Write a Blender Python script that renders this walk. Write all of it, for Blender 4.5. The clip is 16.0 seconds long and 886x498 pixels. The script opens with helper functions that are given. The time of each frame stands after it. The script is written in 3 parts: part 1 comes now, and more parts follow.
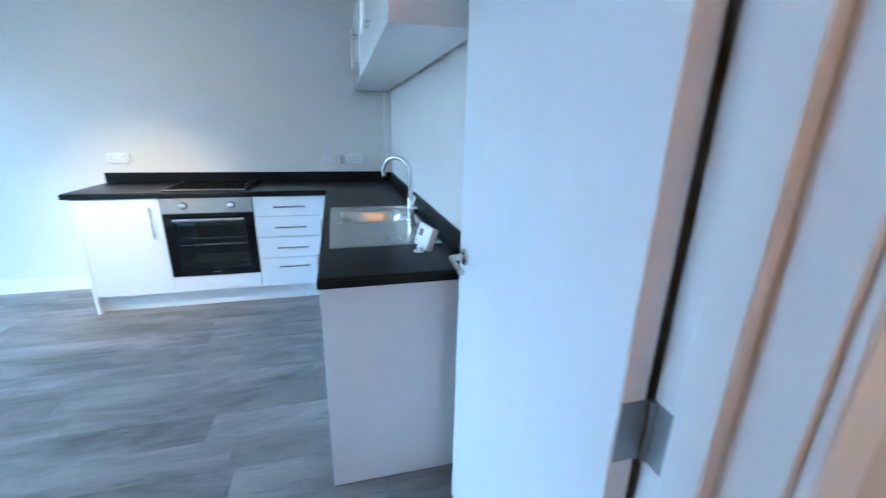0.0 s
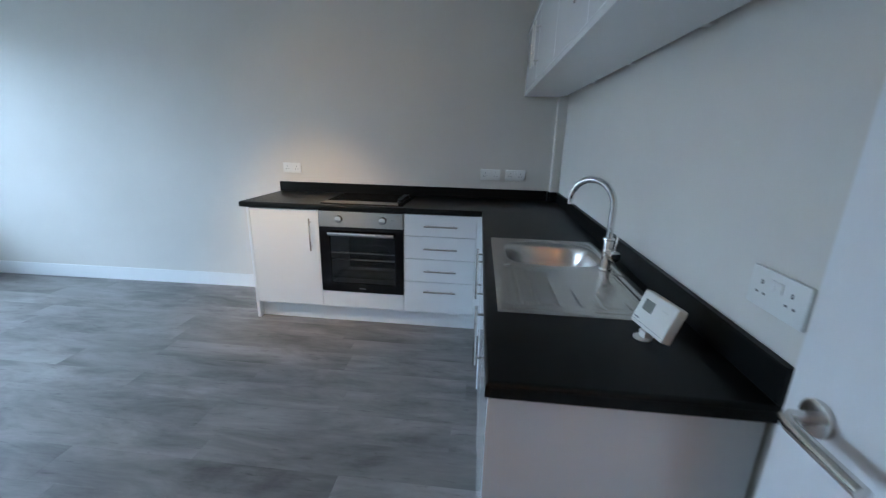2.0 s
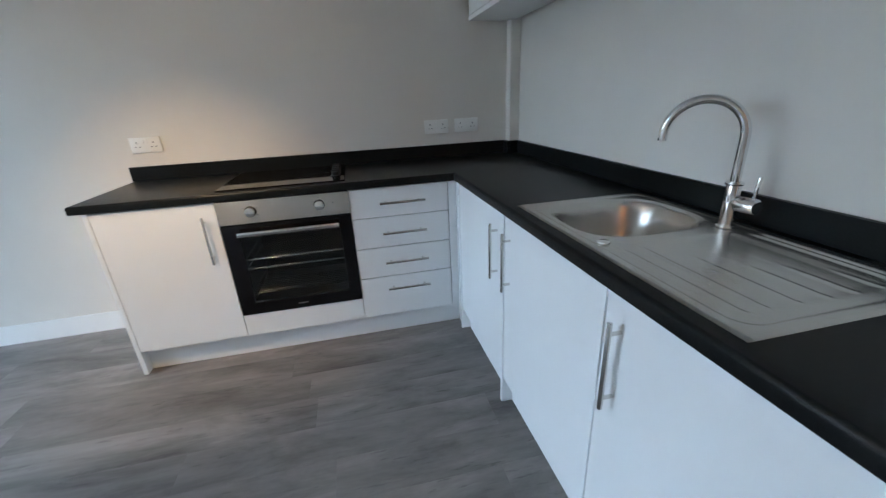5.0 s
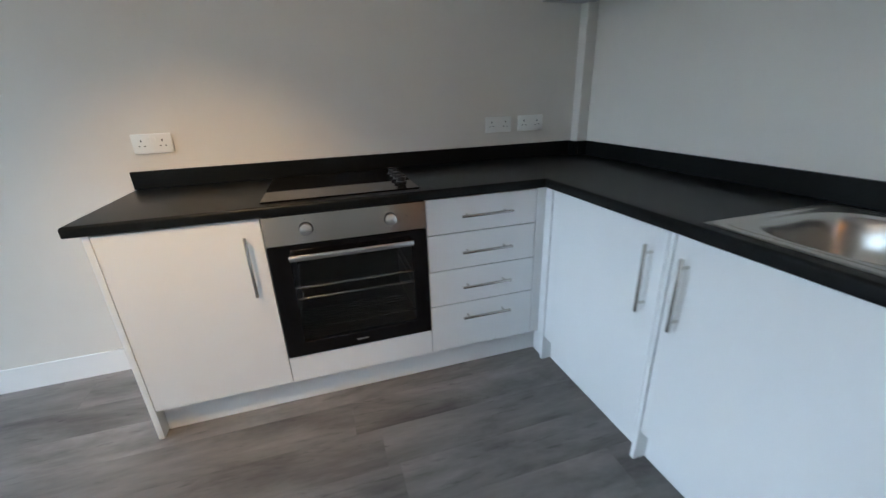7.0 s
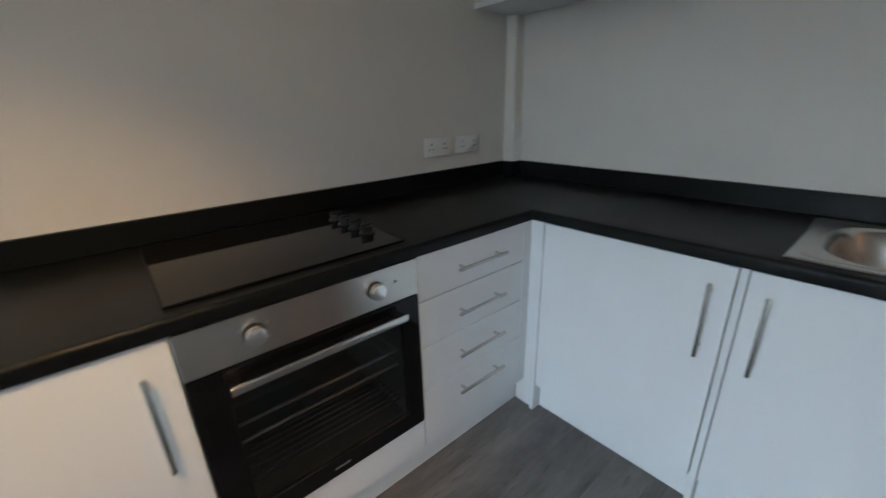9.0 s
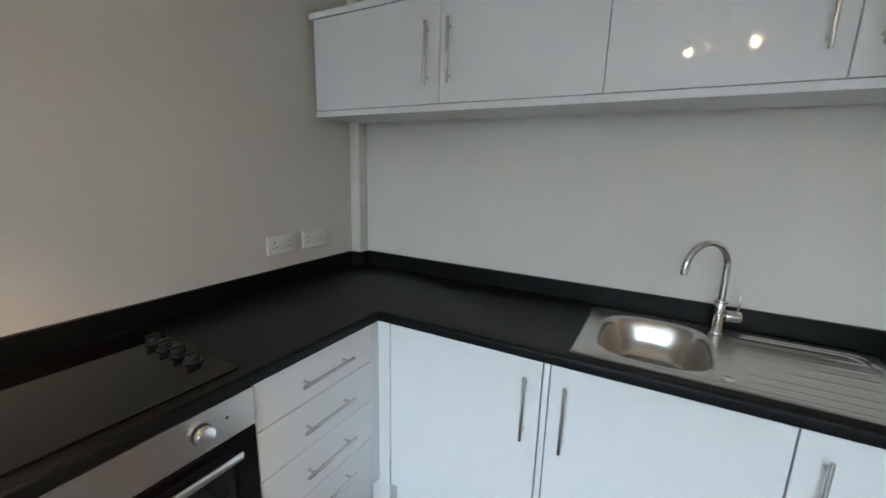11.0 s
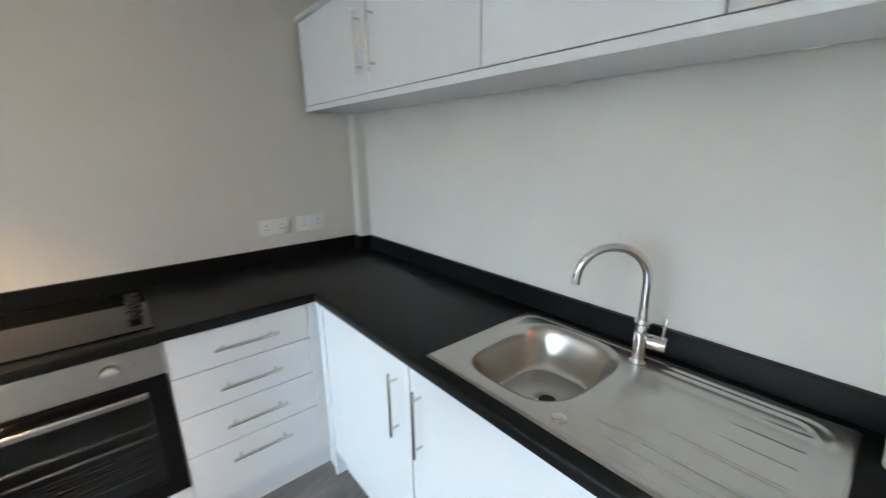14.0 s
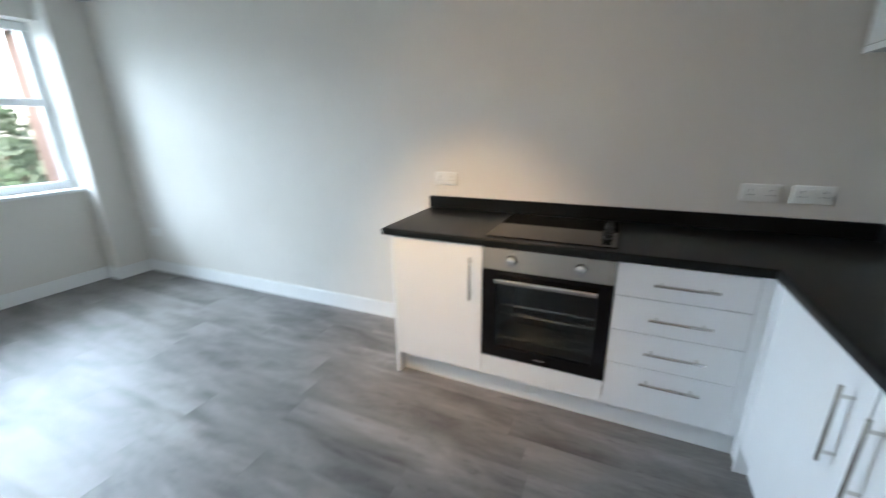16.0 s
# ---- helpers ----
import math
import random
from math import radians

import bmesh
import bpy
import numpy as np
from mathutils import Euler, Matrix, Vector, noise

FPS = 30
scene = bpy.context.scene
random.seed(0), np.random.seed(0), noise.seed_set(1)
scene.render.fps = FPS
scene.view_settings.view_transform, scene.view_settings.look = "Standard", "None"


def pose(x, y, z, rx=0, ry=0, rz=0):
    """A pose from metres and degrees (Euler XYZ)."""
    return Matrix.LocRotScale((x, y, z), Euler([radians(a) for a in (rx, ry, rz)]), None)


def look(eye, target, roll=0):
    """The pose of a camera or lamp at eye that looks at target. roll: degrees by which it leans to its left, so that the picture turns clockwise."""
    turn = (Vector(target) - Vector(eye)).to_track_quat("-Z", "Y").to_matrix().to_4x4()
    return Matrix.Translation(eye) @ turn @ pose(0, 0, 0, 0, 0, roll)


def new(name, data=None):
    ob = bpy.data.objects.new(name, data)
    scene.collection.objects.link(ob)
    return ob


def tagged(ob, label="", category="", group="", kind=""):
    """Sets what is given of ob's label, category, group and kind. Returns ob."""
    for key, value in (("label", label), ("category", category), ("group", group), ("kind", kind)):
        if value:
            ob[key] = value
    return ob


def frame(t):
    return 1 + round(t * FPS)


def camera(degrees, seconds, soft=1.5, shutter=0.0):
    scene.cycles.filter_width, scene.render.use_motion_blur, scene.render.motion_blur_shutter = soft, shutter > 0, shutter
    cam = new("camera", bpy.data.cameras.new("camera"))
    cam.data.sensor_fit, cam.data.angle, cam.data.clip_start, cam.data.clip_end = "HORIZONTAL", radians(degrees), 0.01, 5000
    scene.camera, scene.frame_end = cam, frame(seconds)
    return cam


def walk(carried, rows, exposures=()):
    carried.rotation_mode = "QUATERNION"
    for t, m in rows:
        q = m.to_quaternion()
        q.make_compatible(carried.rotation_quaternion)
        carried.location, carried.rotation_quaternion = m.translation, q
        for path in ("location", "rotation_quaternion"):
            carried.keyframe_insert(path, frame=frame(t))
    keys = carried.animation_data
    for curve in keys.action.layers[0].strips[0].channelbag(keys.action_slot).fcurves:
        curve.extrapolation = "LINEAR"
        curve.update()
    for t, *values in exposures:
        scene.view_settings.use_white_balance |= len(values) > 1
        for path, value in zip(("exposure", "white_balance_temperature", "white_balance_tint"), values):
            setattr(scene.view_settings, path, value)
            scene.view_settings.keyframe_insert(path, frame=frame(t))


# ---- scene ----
cam = camera(97.2, 16.0, soft=1.3, shutter=0.5)
PATH = [
    (0, (-0.449, -3.716, 1.372), (0.032, -1.868, 0.776), 1.3),
    (0.5, (-0.485, -3.649, 1.367), (-0.266, -1.758, 0.752), -0.4),
    (1, (-0.502, -3.501, 1.352), (-0.481, -1.581, 0.793), 0.8),
    (1.5, (-0.545, -3.302, 1.351), (-0.657, -1.387, 0.784), 1.3),
    (2, (-0.571, -3.153, 1.357), (-0.765, -1.241, 0.805), 1.4),
    (2.5, (-0.569, -3.018, 1.361), (-0.882, -1.127, 0.791), 1.4),
    (3, (-0.619, -2.888, 1.346), (-0.88, -0.998, 0.746), 1.7),
    (3.5, (-0.78, -2.769, 1.34), (-0.893, -0.873, 0.711), -0.6),
    (4, (-0.899, -2.687, 1.297), (-0.861, -0.818, 0.586), -2.0),
    (6.5, (-1.331, -2.198, 1.238), (-0.645, -0.463, 0.518), -3.1),
    (7, (-1.47, -2.046, 1.224), (-0.943, -0.257, 0.502), -2.1),
    (7.5, (-1.556, -1.825, 1.21), (-1.025, -0.036, 0.49), -2.7),
    (8, (-1.593, -1.675, 1.204), (-1.026, 0.072, 0.411), -1.8),
    (8.5, (-1.652, -1.56, 1.209), (-0.824, 0.083, 0.425), -2.1),
    (9, (-1.721, -1.442, 1.259), (-0.515, -0.004, 0.568), -1.7),
    (9.5, (-1.723, -1.427, 1.293), (-0.267, -0.225, 0.634), -1.2),
    (12, (-1.608, -1.684, 1.496), (0.137, -0.769, 1.149), 1.6),
    (12.5, (-1.498, -1.824, 1.484), (0.229, -0.889, 1.101), 2.4),
    (13, (-1.381, -1.903, 1.476), (0.267, -0.861, 1.032), -1.1),
    (13.5, (-1.208, -1.97, 1.476), (0.348, -0.825, 0.959), -2.0),
    (14, (-1.131, -2.115, 1.475), (0.1, -0.623, 0.966), -0.8),
    (14.5, (-1.085, -2.24, 1.463), (-0.387, -0.455, 0.893), 0.3),
    (15, (-1.134, -2.217, 1.438), (-0.933, -0.309, 0.873), -0.4),
    (15.5, (-1.155, -2.203, 1.44), (-1.406, -0.296, 0.892), -1.1),
    (16, (-1.118, -2.303, 1.417), (-1.925, -0.579, 0.806), -1.1),
]
LENS = [(0, 0.03, 4720, 1), (1.0, -0.45, 5210, 4), (2.0, -0.98, 5650, 8), (3.5, -0.94, 6000, 10), (6.5, -0.98, 6350, 10), (9.0, -1.4, 6750, 10), (12.0, -0.42, 7000, 10), (14.0, -0.27, 6850, 10), (15.0, -0.31, 6600, 10), (16.0, -0.64, 6600, 10)]
walk(cam, [(t, look(eye, target, roll)) for t, eye, target, roll in PATH],
     exposures=[(t, 3.6 + e, k, tint) for t, e, k, tint in LENS])

# ---- light ----
world = bpy.data.worlds.new("sky")
scene.world = world
world.use_nodes = True
sky = world.node_tree.nodes.new("ShaderNodeTexSky")
sky.sky_type, sky.sun_disc = "NISHITA", False
sky.sun_elevation, sky.sun_rotation = radians(40), radians(100)
soft_sky = world.node_tree.nodes.new("ShaderNodeHueSaturation")
soft_sky.inputs["Saturation"].default_value = 0.5
world.node_tree.links.new(sky.outputs[0], soft_sky.inputs["Color"])
world.node_tree.links.new(soft_sky.outputs[0], world.node_tree.nodes["Background"].inputs[0])
world.node_tree.nodes["Background"].inputs[1].default_value = 0.15


def lamp(name, kind, m, energy, colour, **extra):
    data = bpy.data.lights.new(name, kind)
    data.energy, data.color = energy, colour
    if kind == "AREA":
        data.shape, data.size, data.size_y = "RECTANGLE", extra["w"], extra["h"]
        data.spread = radians(extra["spread"])
    if kind == "SPOT":
        data.spot_size, data.spot_blend, data.shadow_soft_size = radians(extra["cone"]), extra["blend"], 0.02
    if kind == "POINT":
        data.shadow_soft_size = extra["r"]
    ob = new(name, data)
    ob.matrix_world = m
    return ob


sun = lamp("sun", "SUN", look((0, 0, 30), (-20, 3.5, 13)), 1.5, (1.0, 0.96, 0.9))
sun.data.angle = radians(12)
WARM = (1.0, 0.66, 0.34)
DAY = (0.61, 0.80, 1.0)
# added unseen area lamp standing in for sky above rooftops across the garden
lamp("sky_stand_in_lamp", "AREA", look((-9.0, -1.9, 3.72), (-5.0, -1.9, 3.4)), 172, DAY, w=5.0, h=2.35, spread=175)
lamp("hall_light", "POINT", pose(-0.10, -4.9, 2.3), 0.95, (1.0, 0.42, 0.12), r=0.06)
SPOTS = [((-2.10, -1.55), (-1.98, -0.47, 0.68), 16.0, 60), ((-2.07, -1.66), (-1.75, 0.0, 1.0), 1.2, 90),
         ((-2.04, -1.77), (-2.6, -2.4, 0.0), 0.5, 90), ((-2.01, -1.88), (-1.3, -2.3, 0.0), 0.7, 90)]

# ---- materials ----


def material(name, colour, rough=0.5, metal=0.0, var=0.0, scale=8.0, stretch=(1, 1, 1), bump=0.0, bump_scale=60.0, coat=0.0, emit=0.0,
             trans=0.0, spec=0.5, rough_var=0.0, brushed=0.0):
    m = bpy.data.materials.new(name)
    m.use_nodes = True
    n, l = m.node_tree.nodes, m.node_tree.links
    b = n["Principled BSDF"]
    b.inputs["Base Color"].default_value = (*colour, 1)
    b.inputs["Roughness"].default_value = rough
    b.inputs["Metallic"].default_value = metal
    b.inputs["Specular IOR Level"].default_value = spec
    b.inputs["Coat Weight"].default_value = coat
    b.inputs["Coat Roughness"].default_value = 0.04
    b.inputs["Transmission Weight"].default_value = trans
    if emit:
        b.inputs["Emission Color"].default_value = (*colour, 1)
        b.inputs["Emission Strength"].default_value = emit
    if brushed:
        b.inputs["Anisotropic"].default_value = brushed
        across = n.new("ShaderNodeCombineXYZ")
        across.inputs[2].default_value = 1.0
        l.new(across.outputs[0], b.inputs["Tangent"])
    co = n.new("ShaderNodeTexCoord")
    mp = n.new("ShaderNodeMapping")
    mp.inputs["Scale"].default_value = stretch
    l.new(co.outputs["Object"], mp.inputs["Vector"])
    if var:
        t = n.new("ShaderNodeTexNoise")
        t.inputs["Scale"].default_value, t.inputs["Detail"].default_value, t.inputs["Roughness"].default_value = scale, 6, 0.6
        l.new(mp.outputs[0], t.inputs["Vector"])
        r = n.new("ShaderNodeMapRange")
        r.inputs["From Min"].default_value, r.inputs["From Max"].default_value = 0.3, 0.7
        r.inputs["To Min"].default_value, r.inputs["To Max"].default_value = 1 - var, 1 + var
        l.new(t.outputs["Fac"], r.inputs["Value"])
        mx = n.new("ShaderNodeVectorMath")
        mx.operation = "SCALE"
        mx.inputs[0].default_value = colour
        l.new(r.outputs[0], mx.inputs["Scale"])
        l.new(mx.outputs[0], b.inputs["Base Color"])
        if rough_var:
            q = n.new("ShaderNodeMapRange")
            q.inputs["To Min"].default_value, q.inputs["To Max"].default_value = rough - rough_var, rough + rough_var
            l.new(t.outputs["Fac"], q.inputs["Value"])
            l.new(q.outputs[0], b.inputs["Roughness"])
    if bump:
        t2 = n.new("ShaderNodeTexNoise")
        t2.inputs["Scale"].default_value, t2.inputs["Detail"].default_value = bump_scale, 5
        l.new(mp.outputs[0], t2.inputs["Vector"])
        bp = n.new("ShaderNodeBump")
        bp.inputs["Strength"].default_value, bp.inputs["Distance"].default_value = bump, 0.002
        l.new(t2.outputs["Fac"], bp.inputs["Height"])
        l.new(bp.outputs[0], b.inputs["Normal"])
    return m


WALL = material("matt_grey_white_wall_paint", (0.69, 0.66, 0.61), 0.75, var=0.03, scale=1.6, bump=0.12, bump_scale=140)
CEIL = material("white_ceiling_paint", (0.78, 0.78, 0.77), 0.8, var=0.02, scale=2, bump=0.08, bump_scale=120)
TRIM = material("white_satin_trim_paint", (0.80, 0.80, 0.79), 0.35, var=0.02, scale=3, bump=0.05, bump_scale=30)
DOOR = material("white_door_paint", (0.78, 0.79, 0.80), 0.38, var=0.02, scale=2.5, stretch=(6, 6, 0.5), bump=0.1, bump_scale=40)
UNIT = material("white_gloss_cabinet_front", (0.805, 0.825, 0.84), 0.05, var=0.012, scale=3)
CARC = material("white_melamine_board", (0.72, 0.72, 0.71), 0.45, var=0.02, scale=4)
GAP = material("dark_joint", (0.05, 0.05, 0.05), 0.8)
WORK = material("black_laminate_worktop", (0.0062, 0.0074, 0.008), 0.33, var=0.3, scale=160, bump=0.25, bump_scale=420, rough_var=0.08, spec=0.2)
ALU = material("turned_aluminium", (0.90, 0.89, 0.87), 0.24, 1.0, var=0.06, scale=90)
STEEL = material("brushed_steel", (0.64, 0.62, 0.595), 0.19, 1.0, var=0.05, scale=30, stretch=(1, 40, 40), bump=0.06, bump_scale=60)
SINK = material("satin_sink_steel", (0.61, 0.592, 0.563), 0.27, 1.0, var=0.025, scale=9)
DULL = material("dull_wire_steel", (0.05, 0.05, 0.05), 0.3, 1.0, var=0.1, scale=50)
FASCIA = material("brushed_steel_fascia", (0.65, 0.615, 0.57), 0.22, 1.0, var=0.05, scale=6, stretch=(1.2, 1, 160), brushed=0.92)
POLISH = material("polished_oven_steel", (0.66, 0.65, 0.62), 0.16, 1.0)
WIRE = material("dark_oven_wire", (0.10, 0.098, 0.095), 0.18, 1.0)
ZINC = material("dull_zinc_plate", (0.36, 0.37, 0.39), 0.42, 0.85, var=0.06, scale=40)
CHROME = material("polished_chrome", (0.80, 0.80, 0.80), 0.06, 1.0)
NICKEL = material("satin_nickel_handle", (0.64, 0.625, 0.60), 0.23, 1.0, var=0.04, scale=60)
BLACK = material("gloss_black_glass", (0.005, 0.005, 0.006), 0.06, spec=0.3)
HOBG = material("black_ceramic_glass", (0.006, 0.006, 0.0065), 0.05, spec=0.22)
KNOBB = material("black_plastic_knob", (0.012, 0.012, 0.012), 0.3)
ENAMEL = material("dark_oven_enamel", (0.004, 0.0045, 0.005), 0.5, var=0.2, scale=90)
TINT = material("tinted_oven_glass", (0.50, 0.54, 0.56), 0.0, trans=1.0, spec=0.25)
GLASS = material("window_glass", (0.96, 0.98, 0.98), 0.0, trans=1.0)
PLAST = material("white_moulded_plastic", (0.80, 0.80, 0.77), 0.28)
IVORY = material("off_white_device_plastic", (0.78, 0.77, 0.72), 0.4, var=0.01, scale=8)
SCREEN = material("grey_lcd_screen", (0.20, 0.21, 0.19), 0.15)
PRINT = material("grey_print", (0.25, 0.25, 0.26), 0.5)
DARK = material("dark_slot", (0.02, 0.02, 0.02), 0.7)
UPVC = material("white_upvc", (0.82, 0.83, 0.84), 0.3, var=0.01, scale=5)
BULB = material("warm_bulb", (1.0, 0.72, 0.42), 0.3, emit=26)
DIM = material("dim_bulb", (1.0, 0.72, 0.42), 0.3, emit=2.5)
LEAF = material("garden_leaves", (0.075, 0.12, 0.065), 0.6, var=0.5, scale=3)
BARK = material("bark", (0.10, 0.07, 0.05), 0.9, var=0.3, scale=14, bump=0.5)
SOIL = material("garden_ground", (0.09, 0.12, 0.06), 0.95, var=0.4, scale=2, bump=0.4, bump_scale=20)
BRICK = material("red_brick", (0.36, 0.23, 0.19), 0.9, var=0.2, scale=9, bump=0.3)
TILE = material("roof_tile", (0.16, 0.12, 0.11), 0.8, var=0.2, scale=6)


def plank_material():
    m = bpy.data.materials.new("grey_oak_vinyl_plank")
    m.use_nodes = True
    n, l = m.node_tree.nodes, m.node_tree.links
    b = n["Principled BSDF"]
    co, info = n.new("ShaderNodeTexCoord"), n.new("ShaderNodeObjectInfo")
    off = n.new("ShaderNodeVectorMath")
    off.operation = "MULTIPLY_ADD"
    off.inputs[1].default_value = (1, 1, 1)
    l.new(co.outputs["Object"], off.inputs[0])
    sh = n.new("ShaderNodeVectorMath")
    sh.operation = "SCALE"
    sh.inputs[0].default_value = (37.0, 19.0, 5.0)
    l.new(info.outputs["Random"], sh.inputs["Scale"])
    l.new(sh.outputs[0], off.inputs[2])

    def grain(sx, sy, scale, detail):
        mp = n.new("ShaderNodeMapping")
        mp.inputs["Scale"].default_value = (sx, sy, 1)
        l.new(off.outputs[0], mp.inputs["Vector"])
        t = n.new("ShaderNodeTexNoise")
        t.inputs["Scale"].default_value, t.inputs["Detail"].default_value, t.inputs["Roughness"].default_value = scale, detail, 0.65
        t.inputs["Distortion"].default_value = 0.4
        l.new(mp.outputs[0], t.inputs["Vector"])
        return t
    broad, fine = grain(1.1, 3.6, 1.5, 5), grain(2.2, 34.0, 2.2, 6)
    ramp = n.new("ShaderNodeValToRGB")
    e = ramp.color_ramp.elements
    e[0].position, e[0].color = 0.32, (0.080, 0.074, 0.070, 1)
    e[1].position, e[1].color = 0.69, (0.275, 0.259, 0.246, 1)
    mid = ramp.color_ramp.elements.new(0.48)
    mid.color = (0.172, 0.160, 0.152, 1)
    mix = n.new("ShaderNodeMath")
    mix.operation = "MULTIPLY_ADD"
    mix.inputs[1].default_value = 0.14
    l.new(fine.outputs["Fac"], mix.inputs[0])
    s2 = n.new("ShaderNodeMath")
    s2.operation = "MULTIPLY_ADD"
    s2.inputs[1].default_value, s2.inputs[2].default_value = 0.86, 0.0
    l.new(broad.outputs["Fac"], s2.inputs[0])
    l.new(s2.outputs[0], mix.inputs[2])
    l.new(mix.outputs[0], ramp.inputs["Fac"])
    tone = n.new("ShaderNodeMapRange")
    tone.inputs["To Min"].default_value, tone.inputs["To Max"].default_value = 0.90, 1.10
    l.new(info.outputs["Random"], tone.inputs["Value"])
    crack = grain(2.2, 16.0, 3.0, 8)
    cut = n.new("ShaderNodeMapRange")
    cut.inputs["From Min"].default_value, cut.inputs["From Max"].default_value = 0.60, 0.70
    cut.inputs["To Min"].default_value, cut.inputs["To Max"].default_value = 1.0, 0.58
    l.new(crack.outputs["Fac"], cut.inputs["Value"])
    both = n.new("ShaderNodeMath")
    both.operation = "MULTIPLY"
    l.new(tone.outputs[0], both.inputs[0])
    l.new(cut.outputs[0], both.inputs[1])
    sc = n.new("ShaderNodeVectorMath")
    sc.operation = "SCALE"
    l.new(ramp.outputs["Color"], sc.inputs[0])
    l.new(both.outputs[0], sc.inputs["Scale"])
    l.new(sc.outputs[0], b.inputs["Base Color"])
    rg = n.new("ShaderNodeMapRange")
    rg.inputs["To Min"].default_value, rg.inputs["To Max"].default_value = 0.40, 0.56
    l.new(fine.outputs["Fac"], rg.inputs["Value"])
    l.new(rg.outputs[0], b.inputs["Roughness"])
    b.inputs["Specular IOR Level"].default_value = 0.35
    bp = n.new("ShaderNodeBump")
    bp.inputs["Strength"].default_value, bp.inputs["Distance"].default_value = 0.18, 0.001
    l.new(fine.outputs["Fac"], bp.inputs["Height"])
    l.new(bp.outputs[0], b.inputs["Normal"])
    return m


PLANK = plank_material()

# ---- mesh helpers ----


def box(x0, x1, y0, y1, z0, z1, bevel=0.0, seg=1, bm=None):
    out = bm or bmesh.new()
    r = bmesh.ops.create_cube(out, size=1.0)
    for v in r["verts"]:
        v.co = Vector(((x0 + x1) / 2 + v.co.x * (x1 - x0), (y0 + y1) / 2 + v.co.y * (y1 - y0), (z0 + z1) / 2 + v.co.z * (z1 - z0)))
    if bevel:
        edges = list({e for v in r["verts"] for e in v.link_edges})
        bmesh.ops.bevel(out, geom=edges, offset=bevel, segments=seg, affect="EDGES", profile=0.5)
    return out


def rod(a, b, r, seg=14, bevel=0.0, bm=None, r2=None):
    out = bm or bmesh.new()
    a, b = Vector(a), Vector(b)
    m = Matrix.Translation((a + b) / 2) @ (b - a).to_track_quat("Z", "Y").to_matrix().to_4x4()
    res = bmesh.ops.create_cone(out, cap_ends=True, segments=seg, radius1=r, radius2=r if r2 is None else r2, depth=(b - a).length, matrix=m)
    if bevel:
        caps = {f for v in res["verts"] for f in v.link_faces if len(f.verts) > 4}
        bmesh.ops.bevel(out, geom=list({e for f in caps for e in f.edges}), offset=bevel, segments=2, affect="EDGES", profile=0.5)
    return out


def sweep(points, r, seg=14):
    """A round tube along a line of points, with closed ends."""
    bm = bmesh.new()
    pts = [Vector(p) for p in points]
    rings = []
    side = None
    for i, p in enumerate(pts):
        d = (pts[min(i + 1, len(pts) - 1)] - pts[max(i - 1, 0)]).normalized()
        if side is None:
            side = d.orthogonal().normalized()
        side = (side - d * side.dot(d)).normalized()
        up = d.cross(side)
        rings.append([bm.verts.new(p + (side * math.cos(a) + up * math.sin(a)) * r) for a in [2 * math.pi * k / seg for k in range(seg)]])
    for u, v in zip(rings, rings[1:]):
        for k in range(seg):
            bm.faces.new((u[k], u[(k + 1) % seg], v[(k + 1) % seg], v[k]))
    bm.faces.new(rings[0][::-1])
    bm.faces.new(rings[-1])
    return bm


def slab(xs, ys, full, z0, z1, bevel=0.0, seg=2):
    """One solid of the grid cells (i, j) for which full(i, j) holds, between z0 and z1."""
    bm = bmesh.new()
    top, bot = {}, {}
    for i, x in enumerate(xs):
        for j, y in enumerate(ys):
            top[i, j], bot[i, j] = bm.verts.new((x, y, z1)), bm.verts.new((x, y, z0))

    def solid(i, j):
        return 0 <= i < len(xs) - 1 and 0 <= j < len(ys) - 1 and full(i, j)
    for i in range(len(xs) - 1):
        for j in range(len(ys) - 1):
            if not solid(i, j):
                continue
            c = [(i, j), (i + 1, j), (i + 1, j + 1), (i, j + 1)]
            bm.faces.new([top[k] for k in c])
            bm.faces.new([bot[k] for k in reversed(c)])
            for (a, b), (di, dj) in zip(zip(c, c[1:] + c[:1]), [(0, -1), (1, 0), (0, 1), (-1, 0)]):
                if not solid(i + di, j + dj):
                    bm.faces.new((bot[a], bot[b], top[b], top[a]))
    bmesh.ops.delete(bm, geom=[v for v in bm.verts if not v.link_faces], context="VERTS")
    if bevel:
        bm.normal_update()
        sharp = [e for e in bm.edges if len(e.link_faces) == 2 and e.calc_face_angle() > 0.5]
        bmesh.ops.bevel(bm, geom=sharp, offset=bevel, segments=seg, affect="EDGES", profile=0.5)
    return bm


SKEW, WALL_SKEW = 0.015, 0.006


def skewed(bm, by=SKEW):
    """The sink wall and its run stand slightly out of square with the oven wall."""
    for v in bm.verts:
        if v.co.y < -0.6:
            v.co.x += by * (-0.6 - v.co.y)
    return bm


def mesh_of(name, bm, mat, smooth=True):
    me = bpy.data.meshes.new(name)
    bmesh.ops.recalc_face_normals(bm, faces=bm.faces)
    bm.to_mesh(me)
    bm.free()
    me.materials.append(mat)
    if smooth:
        me.shade_smooth()
        me.set_sharp_from_angle(angle=radians(32))
    return me


def thing(name, bm, mat, label, category, group="", kind="", at=None):
    ob = new(name, mesh_of(name, bm, mat))
    if at is not None:
        ob.matrix_world = at
    return tagged(ob, label, category, group, kind)


def base(name, place, label, category, group="", kind=""):
    ob = new(name)
    ob.empty_display_size = 0.05
    ob.matrix_world = Matrix.Translation(place)
    return tagged(ob, label, category, group, kind)


